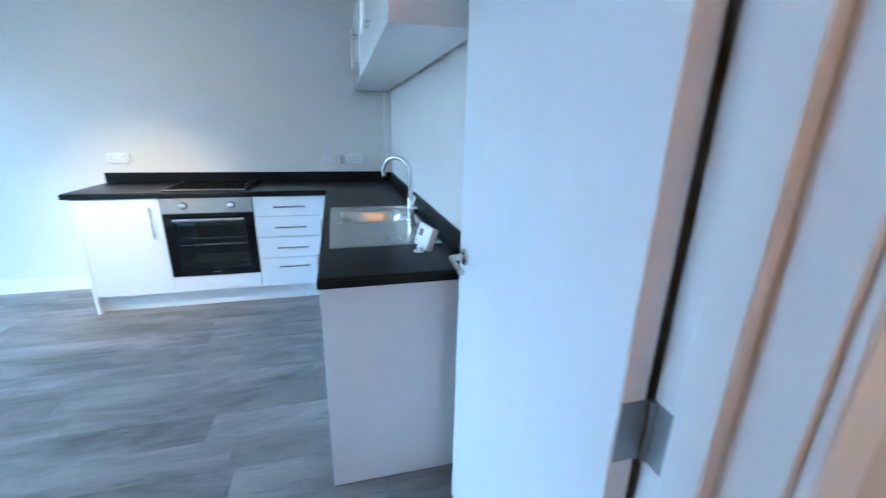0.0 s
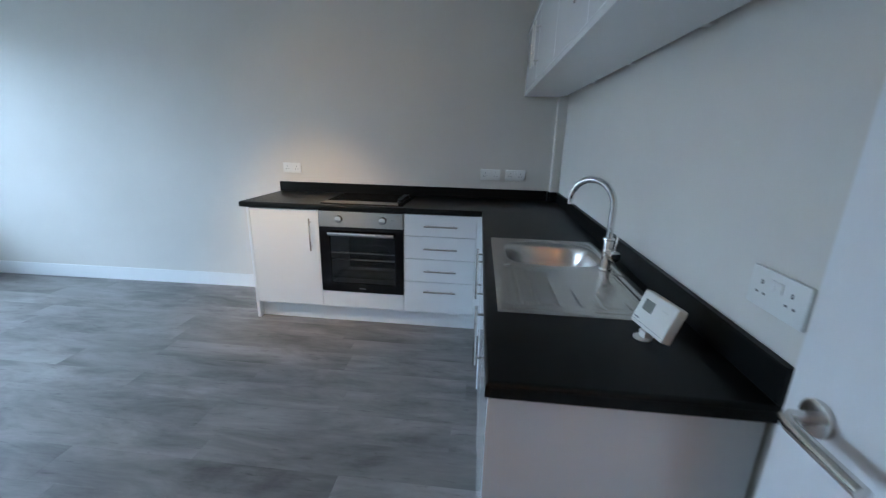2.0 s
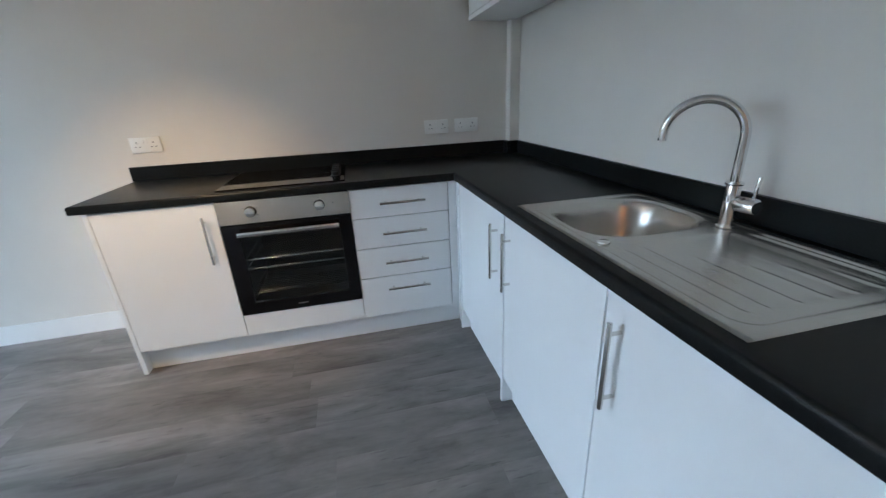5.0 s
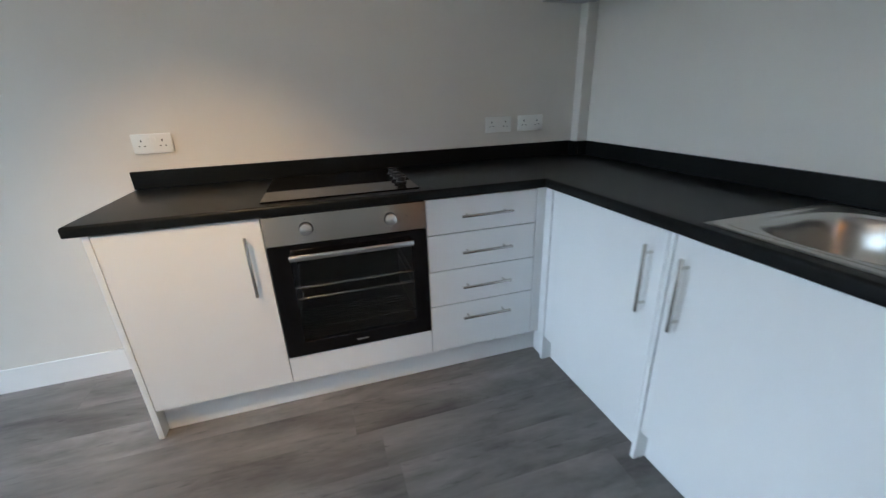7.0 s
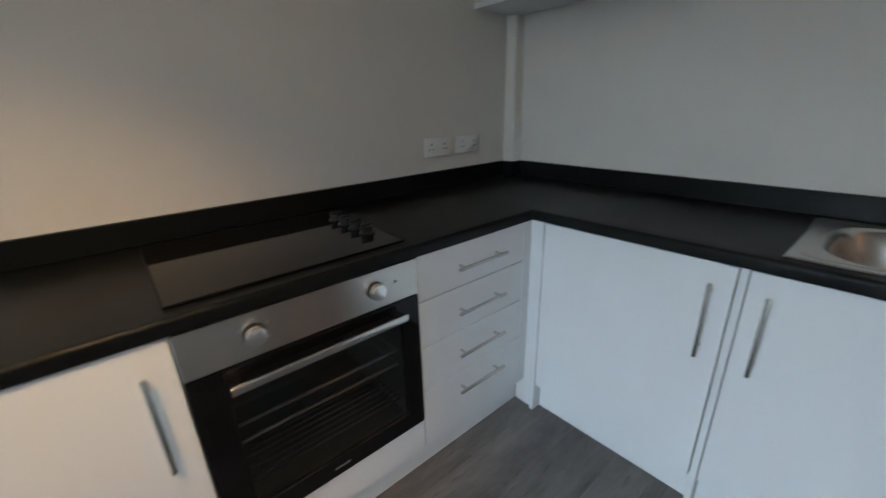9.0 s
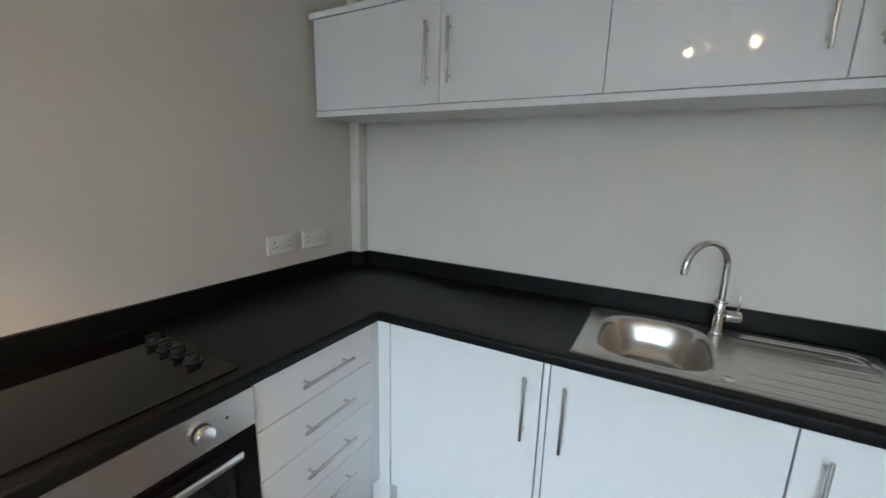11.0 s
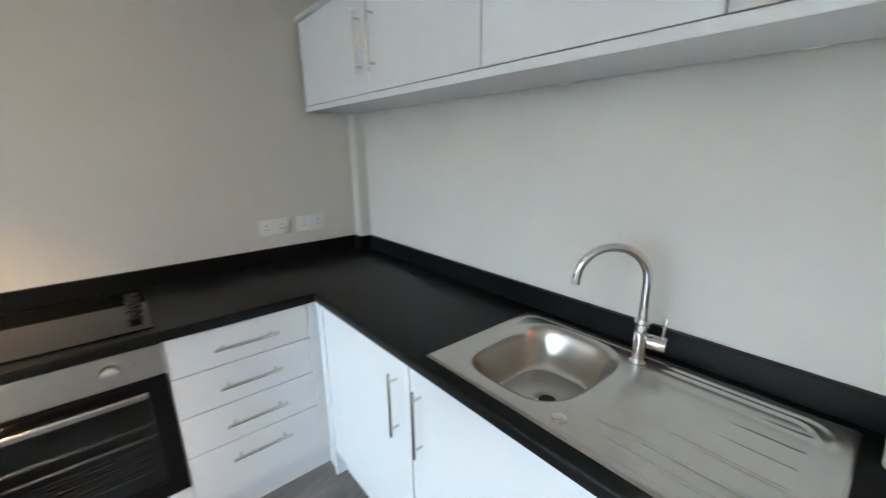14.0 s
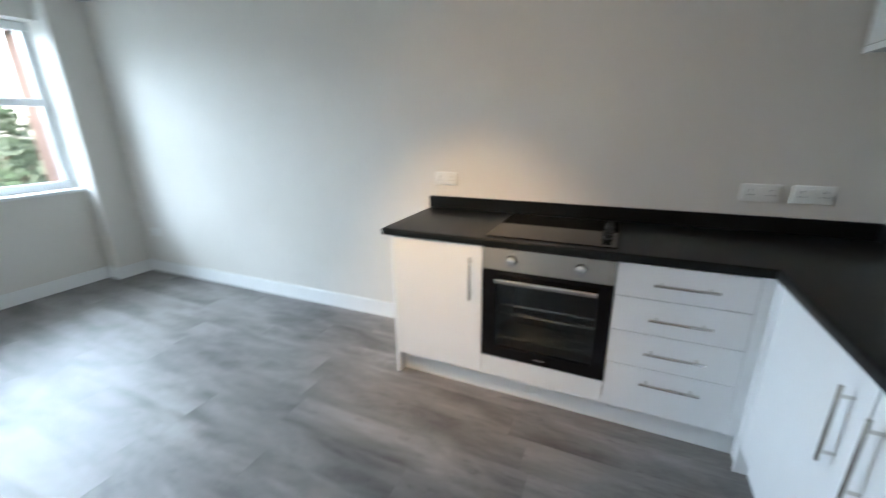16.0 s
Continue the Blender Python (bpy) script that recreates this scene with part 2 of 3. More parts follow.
def part(name, bm, mat, parent, label=""):
    """One mesh under a thing or a part; bm is in world metres."""
    up, chain = parent, Matrix()
    while up is not None:
        chain = up.matrix_basis @ chain
        up = up.parent
    bm.transform(chain.inverted())
    ob = new(name, mesh_of(name, bm, mat))
    ob.parent = parent
    return tagged(ob, label)


def structure(name, bm, mat, label, category):
    return thing(name, bm, mat, label, category, kind="structure")


# ---- plan ----
LEFT, SOUTH, CEILING = -5.75, -3.358, 2.48
ZT, ZB = 0.890, 0.852
FY, FX = -0.585, -0.566
WY, WX = -0.596, -0.577
END_X, END_Y = -2.282, -2.474
UP, UPT = 0.968, 0.020
DB = 0.133
SILL, HEAD = 0.90, 2.30
WIN0, WIN1 = -2.25, -0.37
SIDE0, SIDE1 = -3.26, -2.45
DOOR0, DOOR1, DOORH = -0.86, -0.045, 2.03

# ---- structure ----
structure("floor_base", box(LEFT - 0.2, 0.9, -5.4, 0.15, -0.12, -0.008), GAP, "dark underlay under the plank floor", "floor")
structure("ceiling", box(LEFT - 0.2, 0.9, -5.4, 0.28, CEILING, CEILING + 0.15), CEIL, "plain white painted ceiling", "ceiling")


def turned(bm):
    """Past the units the oven wall runs slightly into the room."""
    for v in bm.verts:
        if v.co.x < -2.3:
            v.co.y -= 0.020 * (-2.3 - v.co.x)
    return bm


bm = box(-2.3, 0.15, 0.0, 0.3, 0.0, CEILING)
box(LEFT - 0.2, -2.3, 0.0, 0.3, 0.0, CEILING, bm=bm)
bmesh.ops.remove_doubles(bm, verts=bm.verts, dist=0.0001)
structure("wall_north", turned(bm), WALL, "grey-white painted plaster wall behind oven run", "wall")
bm = box(0.0, 0.15, SOUTH, -0.6, 0.0, CEILING)
box(0.0, 0.15, -0.6, 0.0, 0.0, CEILING, bm=bm)
bmesh.ops.remove_doubles(bm, verts=bm.verts, dist=0.0001)
structure("wall_east", skewed(bm, WALL_SKEW), WALL, "grey-white painted plaster wall behind the sink run", "wall")
bm = box(LEFT - 0.25, LEFT, SOUTH, SIDE0, 0.0, CEILING)
box(LEFT - 0.25, LEFT, SIDE1, WIN0, 0.0, CEILING, bm=bm)
box(LEFT - 0.25, LEFT, WIN1, 0.0, 0.0, CEILING, bm=bm)
for a, b in ((SIDE0, SIDE1), (WIN0, WIN1)):
    box(LEFT - 0.25, LEFT, a, b, 0.0, SILL - 0.03, bm=bm)
    box(LEFT - 0.25, LEFT, a, b, HEAD, CEILING, bm=bm)
structure("wall_west", bm, WALL, "grey-white painted outer wall with a wide window", "wall")
structure("corner_column", box(LEFT + 0.001, -5.572, WIN1, -0.001, 0.001, CEILING - 0.001, 0.004), WALL, "boxed painted column in corner beside window", "column")
bm = box(LEFT, DOOR0 - 0.03, SOUTH - 0.155, SOUTH, 0.0, CEILING)
box(DOOR0 - 0.03, 0.15, SOUTH - 0.155, SOUTH, DOORH + 0.03, CEILING, bm=bm)
box(DOOR1 + 0.03, 0.15, SOUTH - 0.155, SOUTH - 0.001, 0.0, DOORH + 0.03, bm=bm)
structure("wall_south", bm, WALL, "painted wall with the doorway to the hall", "wall")
structure("hall_wall_east", box(0.30, 0.42, -5.3, SOUTH - 0.155, 0.0, CEILING), WALL, "painted hall wall", "wall")
structure("hall_wall_west", box(-1.55, -1.43, -5.3, SOUTH - 0.155, 0.0, CEILING), WALL, "painted hall wall", "wall")
structure("hall_wall_south", box(-1.55, 0.42, -5.4, -5.3, 0.0, CEILING), WALL, "painted hall wall", "wall")


def skirting(name, x0, x1, y0, y1, dx, dy):
    """A skirting board with a chamfered top, against a wall on the side away from (dx, dy)."""
    bm = box(x0, x1, y0, y1, 0.001, 0.118)
    for v in bm.verts:
        if v.co.z > 0.1:
            if dx > 0 and abs(v.co.x - x1) < 1e-5:
                v.co.x -= 0.007
            if dy < 0 and abs(v.co.y - y0) < 1e-5:
                v.co.y += 0.007
            if dy > 0 and abs(v.co.y - y1) < 1e-5:
                v.co.y -= 0.007
    structure(name, turned(bm) if name == "baseboard_north" else bm, TRIM, "white painted skirting board along wall", "baseboard")


skirting("baseboard_north", -5.555, -2.242, -0.016, -0.001, 0, -1)
skirting("baseboard_column_front", -5.571, -5.556, WIN1 - 0.016, -0.001, 1, 0)
skirting("baseboard_column_side", LEFT + 0.018, -5.572, WIN1 - 0.016, WIN1 - 0.001, 0, -1)
skirting("baseboard_west", LEFT + 0.001, LEFT + 0.016, SOUTH + 0.018, WIN1 - 0.002, 1, 0)
skirting("baseboard_south", LEFT + 0.02, DOOR0 - 0.11, SOUTH + 0.001, SOUTH + 0.016, 0, 1)

# boxed pipes in the kitchen corner
BX, BY = -0.066, -0.066
structure("pipe_boxing", box(BX, -0.001, BY, -0.001, ZT + 0.002, CEILING - 0.001, 0.003), WALL, "painted vertical pipe boxing in room corner", "boxing")

# window


def window(name, y0, y1, panes, label):
    win = base(name, (LEFT - 0.17, (y0 + y1) / 2, SILL), label, "window", kind="structure")
    gx0, gx1 = LEFT - 0.22, LEFT - 0.16
    part("bottom_rail", box(gx0, gx1, y0, y1, SILL, SILL + 0.07, 0.006), UPVC, win)
    part("top_rail", box(gx0, gx1, y0, y1, HEAD - 0.07, HEAD, 0.006), UPVC, win)
    step = (y1 - y0) / panes
    for k in range(panes + 1):
        c = min(max(y0 + step * k, y0 + 0.035), y1 - 0.035)
        part("stile", box(gx0, gx1, c - 0.035, c + 0.035, SILL + 0.071, HEAD - 0.071, 0.006), UPVC, win)
    for k in range(panes):
        a = y0 + step * k + (0.071 if k == 0 else 0.036)
        b = y0 + step * (k + 1) - (0.071 if k == panes - 1 else 0.036)
        part("transom", box(gx0 + 0.004, gx1 + 0.006, a, b, 1.63, 1.69, 0.006), UPVC, win)
        for z0, z1 in ((SILL + 0.072, 1.628), (1.692, HEAD - 0.072)):
            pane = part("pane", box(LEFT - 0.196, LEFT - 0.184, a, b, z0, z1), GLASS, win)
            pane.visible_shadow = False
    part("window_sill", box(LEFT - 0.158, LEFT + 0.03, y0 + 0.002, y1 - 0.002, SILL - 0.028, SILL, 0.006, 2), TRIM, win)


window("window_1", WIN0, WIN1, 2, "white framed casement window with transom and sill")
window("window_2", SIDE0, SIDE1, 1, "narrow white framed window with transom and sill")

# doorway lining and architraves
fr = base("door_frame", (DOOR1, SOUTH - 0.09, 0), "white painted door lining with stops and architrave", "door frame", kind="structure")
y0, y1 = SOUTH - 0.157, SOUTH + 0.010
part("lining", box(DOOR1, DOOR1 + 0.03, y0, y1, 0.0, DOORH + 0.028, 0.002), TRIM, fr)
part("lining", box(DOOR0 - 0.03, DOOR0, y0, y1, 0.0, DOORH + 0.028, 0.002), TRIM, fr)
part("lining", box(DOOR0 + 0.001, DOOR1 - 0.001, y0, y1, DOORH, DOORH + 0.028, 0.002), TRIM, fr)
part("door_stop", box(DOOR1 - 0.024, DOOR1 - 0.0005, SOUTH - 0.095, SOUTH - 0.043, 0.0, DOORH - 0.001, 0.002), TRIM, fr)
part("door_stop", box(DOOR0 + 0.0005, DOOR0 + 0.024, SOUTH - 0.095, SOUTH - 0.043, 0.0, DOORH - 0.001, 0.002), TRIM, fr)
part("architrave", box(DOOR1 + 0.008, DOOR1 + 0.075, y0 - 0.016, y0 + 0.001, 0.0, DOORH + 0.07, 0.004), TRIM, fr)
part("architrave", box(DOOR0 - 0.075, DOOR0 - 0.008, y0 - 0.016, y0 + 0.001, 0.0, DOORH + 0.07, 0.004), TRIM, fr)
part("architrave", box(DOOR0 - 0.075, DOOR1 + 0.075, y0 - 0.016, y0 + 0.001, DOORH + 0.071, DOORH + 0.135, 0.004), TRIM, fr)
part("architrave", box(DOOR0 - 0.075, DOOR0 - 0.008, SOUTH + 0.001, SOUTH + 0.016, 0.0, DOORH + 0.07, 0.004), TRIM, fr)

# open door leaf against the sink wall
DX0, DX1, DY0, DY1 = -0.100, -0.056, SOUTH + 0.012, -2.590
leaf = thing("door_1", box(DX0, DX1, DY0, DY1, 0.008, DOORH - 0.003, 0.0025), DOOR, "open flush white painted interior door beside worktop", "door", kind="structure")


def lever(parent, y, z, x, s):
    rose = part("rose", rod((x, y, z), (x + s * 0.009, y, z), 0.026, 28, 0.002), NICKEL, parent, "round satin nickel rose")
    pts = [(x + s * 0.008, y, z), (x + s * 0.035, y, z), (x + s * 0.047, y - 0.006, z), (x + s * 0.052, y - 0.02, z), (x + s * 0.052, y - 0.125, z)]
    part("door_handle", sweep(pts, 0.0095, 14), NICKEL, parent, "satin nickel lever handle")


lever(leaf, -2.652, 1.0, DX0, -1)
part("latch_plate", box(DX0 + 0.009, DX1 - 0.009, DY1 - 0.0005, DY1 + 0.0015, 0.92, 1.08), NICKEL, leaf)
for z in (0.22, 0.968, 1.80):
    bm = rod((DX1 + 0.008, DY0 - 0.006, z - 0.05), (DX1 + 0.008, DY0 - 0.006, z + 0.05), 0.006, 12)
    box(DX0 + 0.004, DX1 + 0.006, DY0 - 0.0025, DY0 - 0.0002, z - 0.05, z + 0.05, bm=bm)
    box(DOOR1 - 0.0025, DOOR1 - 0.0003, DY0 - 0.045, DY0 - 0.008, z - 0.05, z + 0.05, bm=bm)
    part("hinge", bm, ZINC, leaf, "steel butt hinge")

# ---- kitchen units ----


def bar_handle(parent, c, n, along, length=0.215, by=SKEW):
    """A round bar on two posts; c on the front's surface, n the way out of it."""
    c, n, a = Vector(c), Vector(n), Vector(along)
    bm = rod(c + n * 0.030 - a * length / 2, c + n * 0.030 + a * length / 2, 0.006, 14, 0.0012)
    for s in (-1, 1):
        rod(c + n * 0.0003 + a * s * (length / 2 - 0.029), c + n * 0.028 + a * s * (length / 2 - 0.029), 0.0048, 10, bm=bm)
    return part("handle", skewed(bm, by) if n.x else bm, NICKEL, parent, "satin steel bar handle")


FRONT = 0.018
NB, NR = (0, -1, 0), (-1, 0, 0)


def unit_back(name, x0, x1, label, category):
    u = base(name, ((x0 + x1) / 2, -0.3, 0), label, category, "fitted kitchen base units")
    part("carcass", box(x0 + 0.001, x1 - 0.001, FY + FRONT + 0.002, -0.05, DB, ZB - 0.001), CARC, u)
    return u


def unit_side(name, y0, y1, label, category):
    u = base(name, (-0.3, (y0 + y1) / 2, 0), label, category, "fitted kitchen base units")
    part("carcass", skewed(box(FX + FRONT + 0.002, -0.05, y0 + 0.001, y1 - 0.001, DB, ZB - 0.001 if y0 > -1.25 else 0.70)), CARC, u)
    return u


G = 0.0017
OV0, OV1 = -1.712, -1.106
DL = -2.216
u = unit_back("base_cabinet", DL, OV0, "white gloss base cabinet with one bar-handled door", "cabinet")
d = part("door", box(DL + 0.0002, OV0 - G, FY, FY + FRONT, DB, ZB - 0.004, 0.0015), UNIT, u)
bar_handle(d, (-1.768, FY, 0.676), NB, (0, 0, 1), 0.232)

u = base("oven_housing", ((OV0 + OV1) / 2, -0.3, 0), "white cabinet housing a built-in oven", "cabinet", "fitted kitchen base units")
part("carcass", box(OV0 + 0.001, OV1 - 0.001, -0.54, -0.05, DB, 0.25), CARC, u)
part("filler_panel", box(OV0 + G, OV1 - G, FY, FY + FRONT, DB, 0.252, 0.0015), UNIT, u)

DR1 = -0.608
u = unit_back("drawer_cabinet", OV1, DR1, "white gloss cabinet with four bar-handled drawers", "cabinet")
cuts = [ZB - 0.002, 0.697, 0.533, 0.365, DB - 0.002]
for (top, bot), hz in zip(zip(cuts, cuts[1:]), (0.773, 0.615, 0.453, 0.300)):
    d = part("drawer_front", box(OV1 + G, DR1 - G, FY, FY + FRONT, bot + 0.002, top - 0.002, 0.0015), UNIT, u)
    bar_handle(d, (-0.848, FY, hz), NB, (1, 0, 0), 0.228)

thing("end_panel", box(DL - 0.022, DL - 0.001, FY - 0.001, -0.002, 0.001, ZB - 0.001, 0.001), UNIT, "white end panel standing on floor beside cabinet", "panel", "kitchen end panels")
bm = box(DR1 + 0.001, FX + 0.016, FY + 0.001, FY + FRONT, DB, ZB - 0.001, 0.001)
box(FX + 0.0005, FX + 0.016, -0.6235, FY + 0.0005, DB, ZB - 0.001, 0.001, bm=bm)
thing("corner_filler", bm, UNIT, "narrow white filler strip in corner of units", "panel")
thing("end_panel", box(FX - 0.004, -0.05, -0.642, -0.624, 0.001, ZB - 0.001, 0.001), UNIT, "white upright corner panel reaching the floor", "panel", "kitchen end panels")
thing("end_panel", skewed(box(FX - 0.004, -0.05, -1.253, -1.235, 0.001, ZB - 0.001, 0.001)), UNIT, "white upright panel between base cabinets", "panel", "kitchen end panels")

for y0, y1, hy, label in ((-1.231, -0.643, -1.181, "white gloss corner base cabinet with handled door"), (-1.849, -1.254, -1.306, "white gloss base cabinet below the sink"),
                          (-2.433, -1.850, -1.908, "white gloss base cabinet below the drainer")):
    u = unit_side("base_cabinet", y0, y1, label, "cabinet")
    d = part("door", skewed(box(FX, FX + FRONT, y0 + G, y1 - G, DB, ZB - 0.004, 0.0015)), UNIT, u)
    bar_handle(d, (FX, hy, 0.684), NR, (0, 0, 1), 0.228)
thing("end_panel", skewed(box(FX - 0.004, -0.03, -2.453, -2.435, 0.001, ZB - 0.001, 0.001)), UNIT, "wide white gloss end panel facing the door", "panel", "kitchen end panels")

PL = 0.048
thing("plinth", box(FX + 0.008, FX + 0.024, -0.6235, FY + PL - 0.001, 0.001, DB - 0.002, 0.001), UNIT, "short white plinth return in the corner", "plinth", "plinth boards")
thing("plinth", box(DL + 0.001, DR1 + 0.05, FY + PL, FY + PL + 0.016, 0.001, DB - 0.002, 0.001), UNIT, "white plinth board under the oven run", "plinth", "plinth boards")
for a, b in ((-1.234, -0.643), (-2.434, -1.254)):
    thing("plinth", skewed(box(FX + 0.044, FX + 0.06, a, b, 0.001, DB - 0.002, 0.001)), UNIT, "white plinth board under the sink run", "plinth", "plinth boards")

# ---- worktop and upstand ----
SX0, SX1, SY0, SY1 = -0.538, -0.060, -2.139, -1.298
HX0, HX1, HY0, HY1 = -0.489, -0.098, -1.694, -1.352
xs = [END_X, WX, SX0 + 0.02, SX1 - 0.02, -0.002]
ys = [END_Y, SY0 + 0.02, SY1 - 0.02, WY, -0.002]


def in_top(i, j):
    if j == 3:
        return True
    return i >= 1 and not (i == 2 and j == 1)


worktop = base("worktop", (-0.3, -0.3, ZB), "black matt laminate L-shaped kitchen worktop", "worktop")
bm = slab(xs, ys, in_top, ZB, ZT)
bm.normal_update()
nose = [e for e in bm.edges if len(e.link_faces) == 2 and e.calc_face_angle() > 0.5]
upper = [e for e in nose if all(v.co.z > ZT - 1e-4 for v in e.verts)]
bmesh.ops.bevel(bm, geom=upper, offset=0.011, segments=5, affect="EDGES", profile=0.5)
bm.normal_update()
lower = [e for e in bm.edges if len(e.link_faces) == 2 and e.calc_face_angle() > 0.5 and all(v.co.z < ZB + 1e-4 for v in e.verts)]
bmesh.ops.bevel(bm, geom=lower, offset=0.005, segments=3, affect="EDGES", profile=0.5)
part("top", skewed(bm), WORK, worktop)
part("end_strip", box(END_X - 0.0012, END_X - 0.0002, WY + 0.012, -0.004, ZB + 0.006, ZT - 0.010), WORK, worktop, "black laminate end strip")
part("end_strip", skewed(box(WX + 0.012, -0.004, END_Y - 0.0012, END_Y - 0.0002, ZB + 0.006, ZT - 0.010)), WORK, worktop, "black laminate end strip")
ups = base("upstand", (-0.3, -0.01, ZT), "black laminate upstand along back of worktop", "upstand")
part("strip", box(END_X + 0.004, BX - UPT - 0.001, -UPT, -0.001, ZT + 0.0005, UP, 0.002), WORK, ups)
part("strip", box(BX - UPT, BX - 0.001, BY - UPT, -0.001, ZT + 0.0005, UP - 0.0006, 0.002), WORK, ups)
part("strip", box(BX, -0.001, BY - UPT, BY - 0.001, ZT + 0.0005, UP - 0.0003, 0.002), WORK, ups)
bm = slab([-UPT, -0.001], [END_Y + 0.004, -0.6, BY - UPT - 0.001], lambda i, j: True, ZT + 0.0005, UP, 0.002, 1)
part("strip", skewed(bm, WALL_SKEW), WORK, ups)

# ---- sink ----


def rounded(x, y, x0, x1, y0, y1, r):
    """Signed distance to a rounded rectangle, negative inside."""
    qx = np.abs(x - (x0 + x1) / 2) - (x1 - x0) / 2 + r
    qy = np.abs(y - (y0 + y1) / 2) - (y1 - y0) / 2 + r
    return np.hypot(np.maximum(qx, 0), np.maximum(qy, 0)) + np.minimum(np.maximum(qx, qy), 0) - r


def ease(d, a, b):
    t = np.clip((d - a) / (b - a), 0, 1)
    return t * t * (3 - 2 * t)


def sink_mesh():
    nx, ny = 120, 212
    gx, gy = np.linspace(SX0, SX1, nx), np.linspace(SY0, SY1, ny)
    X, Y = np.meshgrid(gx, gy, indexing="ij")
    z = np.full(X.shape, 0.0052)
    z -= 0.0040 * ease(rounded(X, Y, SX0, SX1, SY0, SY1, 0.012), -0.006, 0.0)
    z -= 0.0022 * ease(-rounded(X, Y, SX0 + 0.022, SX1 - 0.020, SY0 + 0.022, SY1 - 0.022, 0.05), 0.0, 0.010)
    z -= 0.0022 * ease(-rounded(X, Y, SX0 + 0.045, SX1 - 0.075, SY0 + 0.05, -1.735, 0.04), 0.0, 0.035)
    u, v = np.abs(X - (HX0 + HX1) / 2) / ((HX1 - HX0) / 2 - 0.006), np.abs(Y - (HY0 + HY1) / 2) / ((HY1 - HY0) / 2 - 0.006)
    bowl = 0.17 * ((u ** 3.2 + v ** 3.2) ** (1 / 3.2) - 1)
    z -= 0.005 * ease(-bowl, -0.010, 0.002) + 0.126 * ease(-bowl, 0.0, 0.052) + 0.006 * ease(-bowl, 0.05, 0.17)
    # drainer ribs, long at the front and shorter towards the back
    for cx, far in ((-0.468, -1.75), (-0.421, -1.74), (-0.355, -1.86), (-0.290, -1.94), (-0.226, -1.96), (-0.162, -2.00)):
        fade = 0.08 + 0.92 * ease(-Y, -far - 0.03, -far + 0.05)
        z += 0.0018 * fade * (1 - ease(rounded(X, Y, cx - 0.003, cx + 0.003, SY0 + 0.066, -1.76, 0.003), -0.002, 0.006))
    # two ridges along the back that turn the corner at the far end
    for inset in (0.030, 0.052):
        ring = np.abs(rounded(X, Y, SX0 - 0.5, SX1 - inset, SY0 + inset + 0.004, -1.0, 0.045)) - 0.004
        along = ease(-Y, 1.76, 1.80) * ease(X, SX1 - 0.125, SX1 - 0.085)
        z += 0.0034 * along * (1 - ease(ring, -0.003, 0.008))
    z += ZT
    verts = np.stack([X, Y, z], -1).reshape(-1, 3).tolist()
    faces = [(i * ny + j, (i + 1) * ny + j, (i + 1) * ny + j + 1, i * ny + j + 1) for i in range(nx - 1) for j in range(ny - 1)]
    bm = bmesh.new()
    vs = [bm.verts.new(v) for v in verts]
    for f in faces:
        bm.faces.new([vs[k] for k in f])
    return bm


sink = base("kitchen_sink", ((SX0 + SX1) / 2, (SY0 + SY1) / 2, ZT), "stainless steel inset sink with bowl and ribbed drainer", "sink")
me = sink_mesh()
part("basin", skewed(me), SINK, sink)
bc, bz = (-0.278, -1.545), ZT - 0.1335
waste = part("strainer", rod((*bc, bz - 0.004), (*bc, bz + 0.003), 0.041, 32, 0.002), CHROME, sink, "round chrome waste strainer")
part("plug_hole", rod((*bc, bz + 0.0032), (*bc, bz + 0.0038), 0.025, 24), DARK, waste, "dark plug hole")
part("waste_knob", rod((-0.470, -1.708, ZT + 0.001), (-0.470, -1.708, ZT + 0.007), 0.017, 24, 0.002), CHROME, sink, "small round chrome waste cap")

# ---- tap ----
TX, TY = -0.108, -1.712
z0 = ZT + 0.0035
tap = base("mixer_tap", (TX, TY, z0), "chrome swan-neck mixer tap with side lever", "tap")
bm = rod((TX, TY, z0), (TX, TY, z0 + 0.008), 0.0235, 28, 0.002)
rod((TX, TY, z0 + 0.007), (TX, TY, z0 + 0.115), 0.0175, 28, 0.003, bm=bm)
rod((TX, TY, z0 + 0.114), (TX, TY, z0 + 0.122), 0.0215, 28, 0.002, bm=bm)
part("body", bm, CHROME, tap)
dv = Vector((-0.70, 0.714, 0)).normalized()
R = 0.090
pts = [Vector((TX, TY, z0 + 0.12)), Vector((TX, TY, 1.06)), Vector((TX, TY, 1.128))]
pts += [Vector((TX, TY, 1.128)) + dv * (R - R * math.cos(a)) + Vector((0, 0, R * math.sin(a))) for a in [math.pi * k / 22 for k in range(1, 23)]]
pts.append(pts[-1] + Vector((0, 0, -0.012)))
part("spout", sweep(pts, 0.0118, 18), CHROME, tap)
side = Vector((0.18, -1, 0)).normalized()
c = Vector((TX, TY, z0 + 0.068))
arm = part("lever_hub", rod(c + side * 0.017, c + side * 0.064, 0.0195, 24, 0.003), CHROME, tap)
part("lever", rod(c + side * 0.052 + Vector((0, 0, 0.015)), c + side * 0.055 + Vector((0.002, 0, 0.074)), 0.0045, 12, 0.001), CHROME, arm)

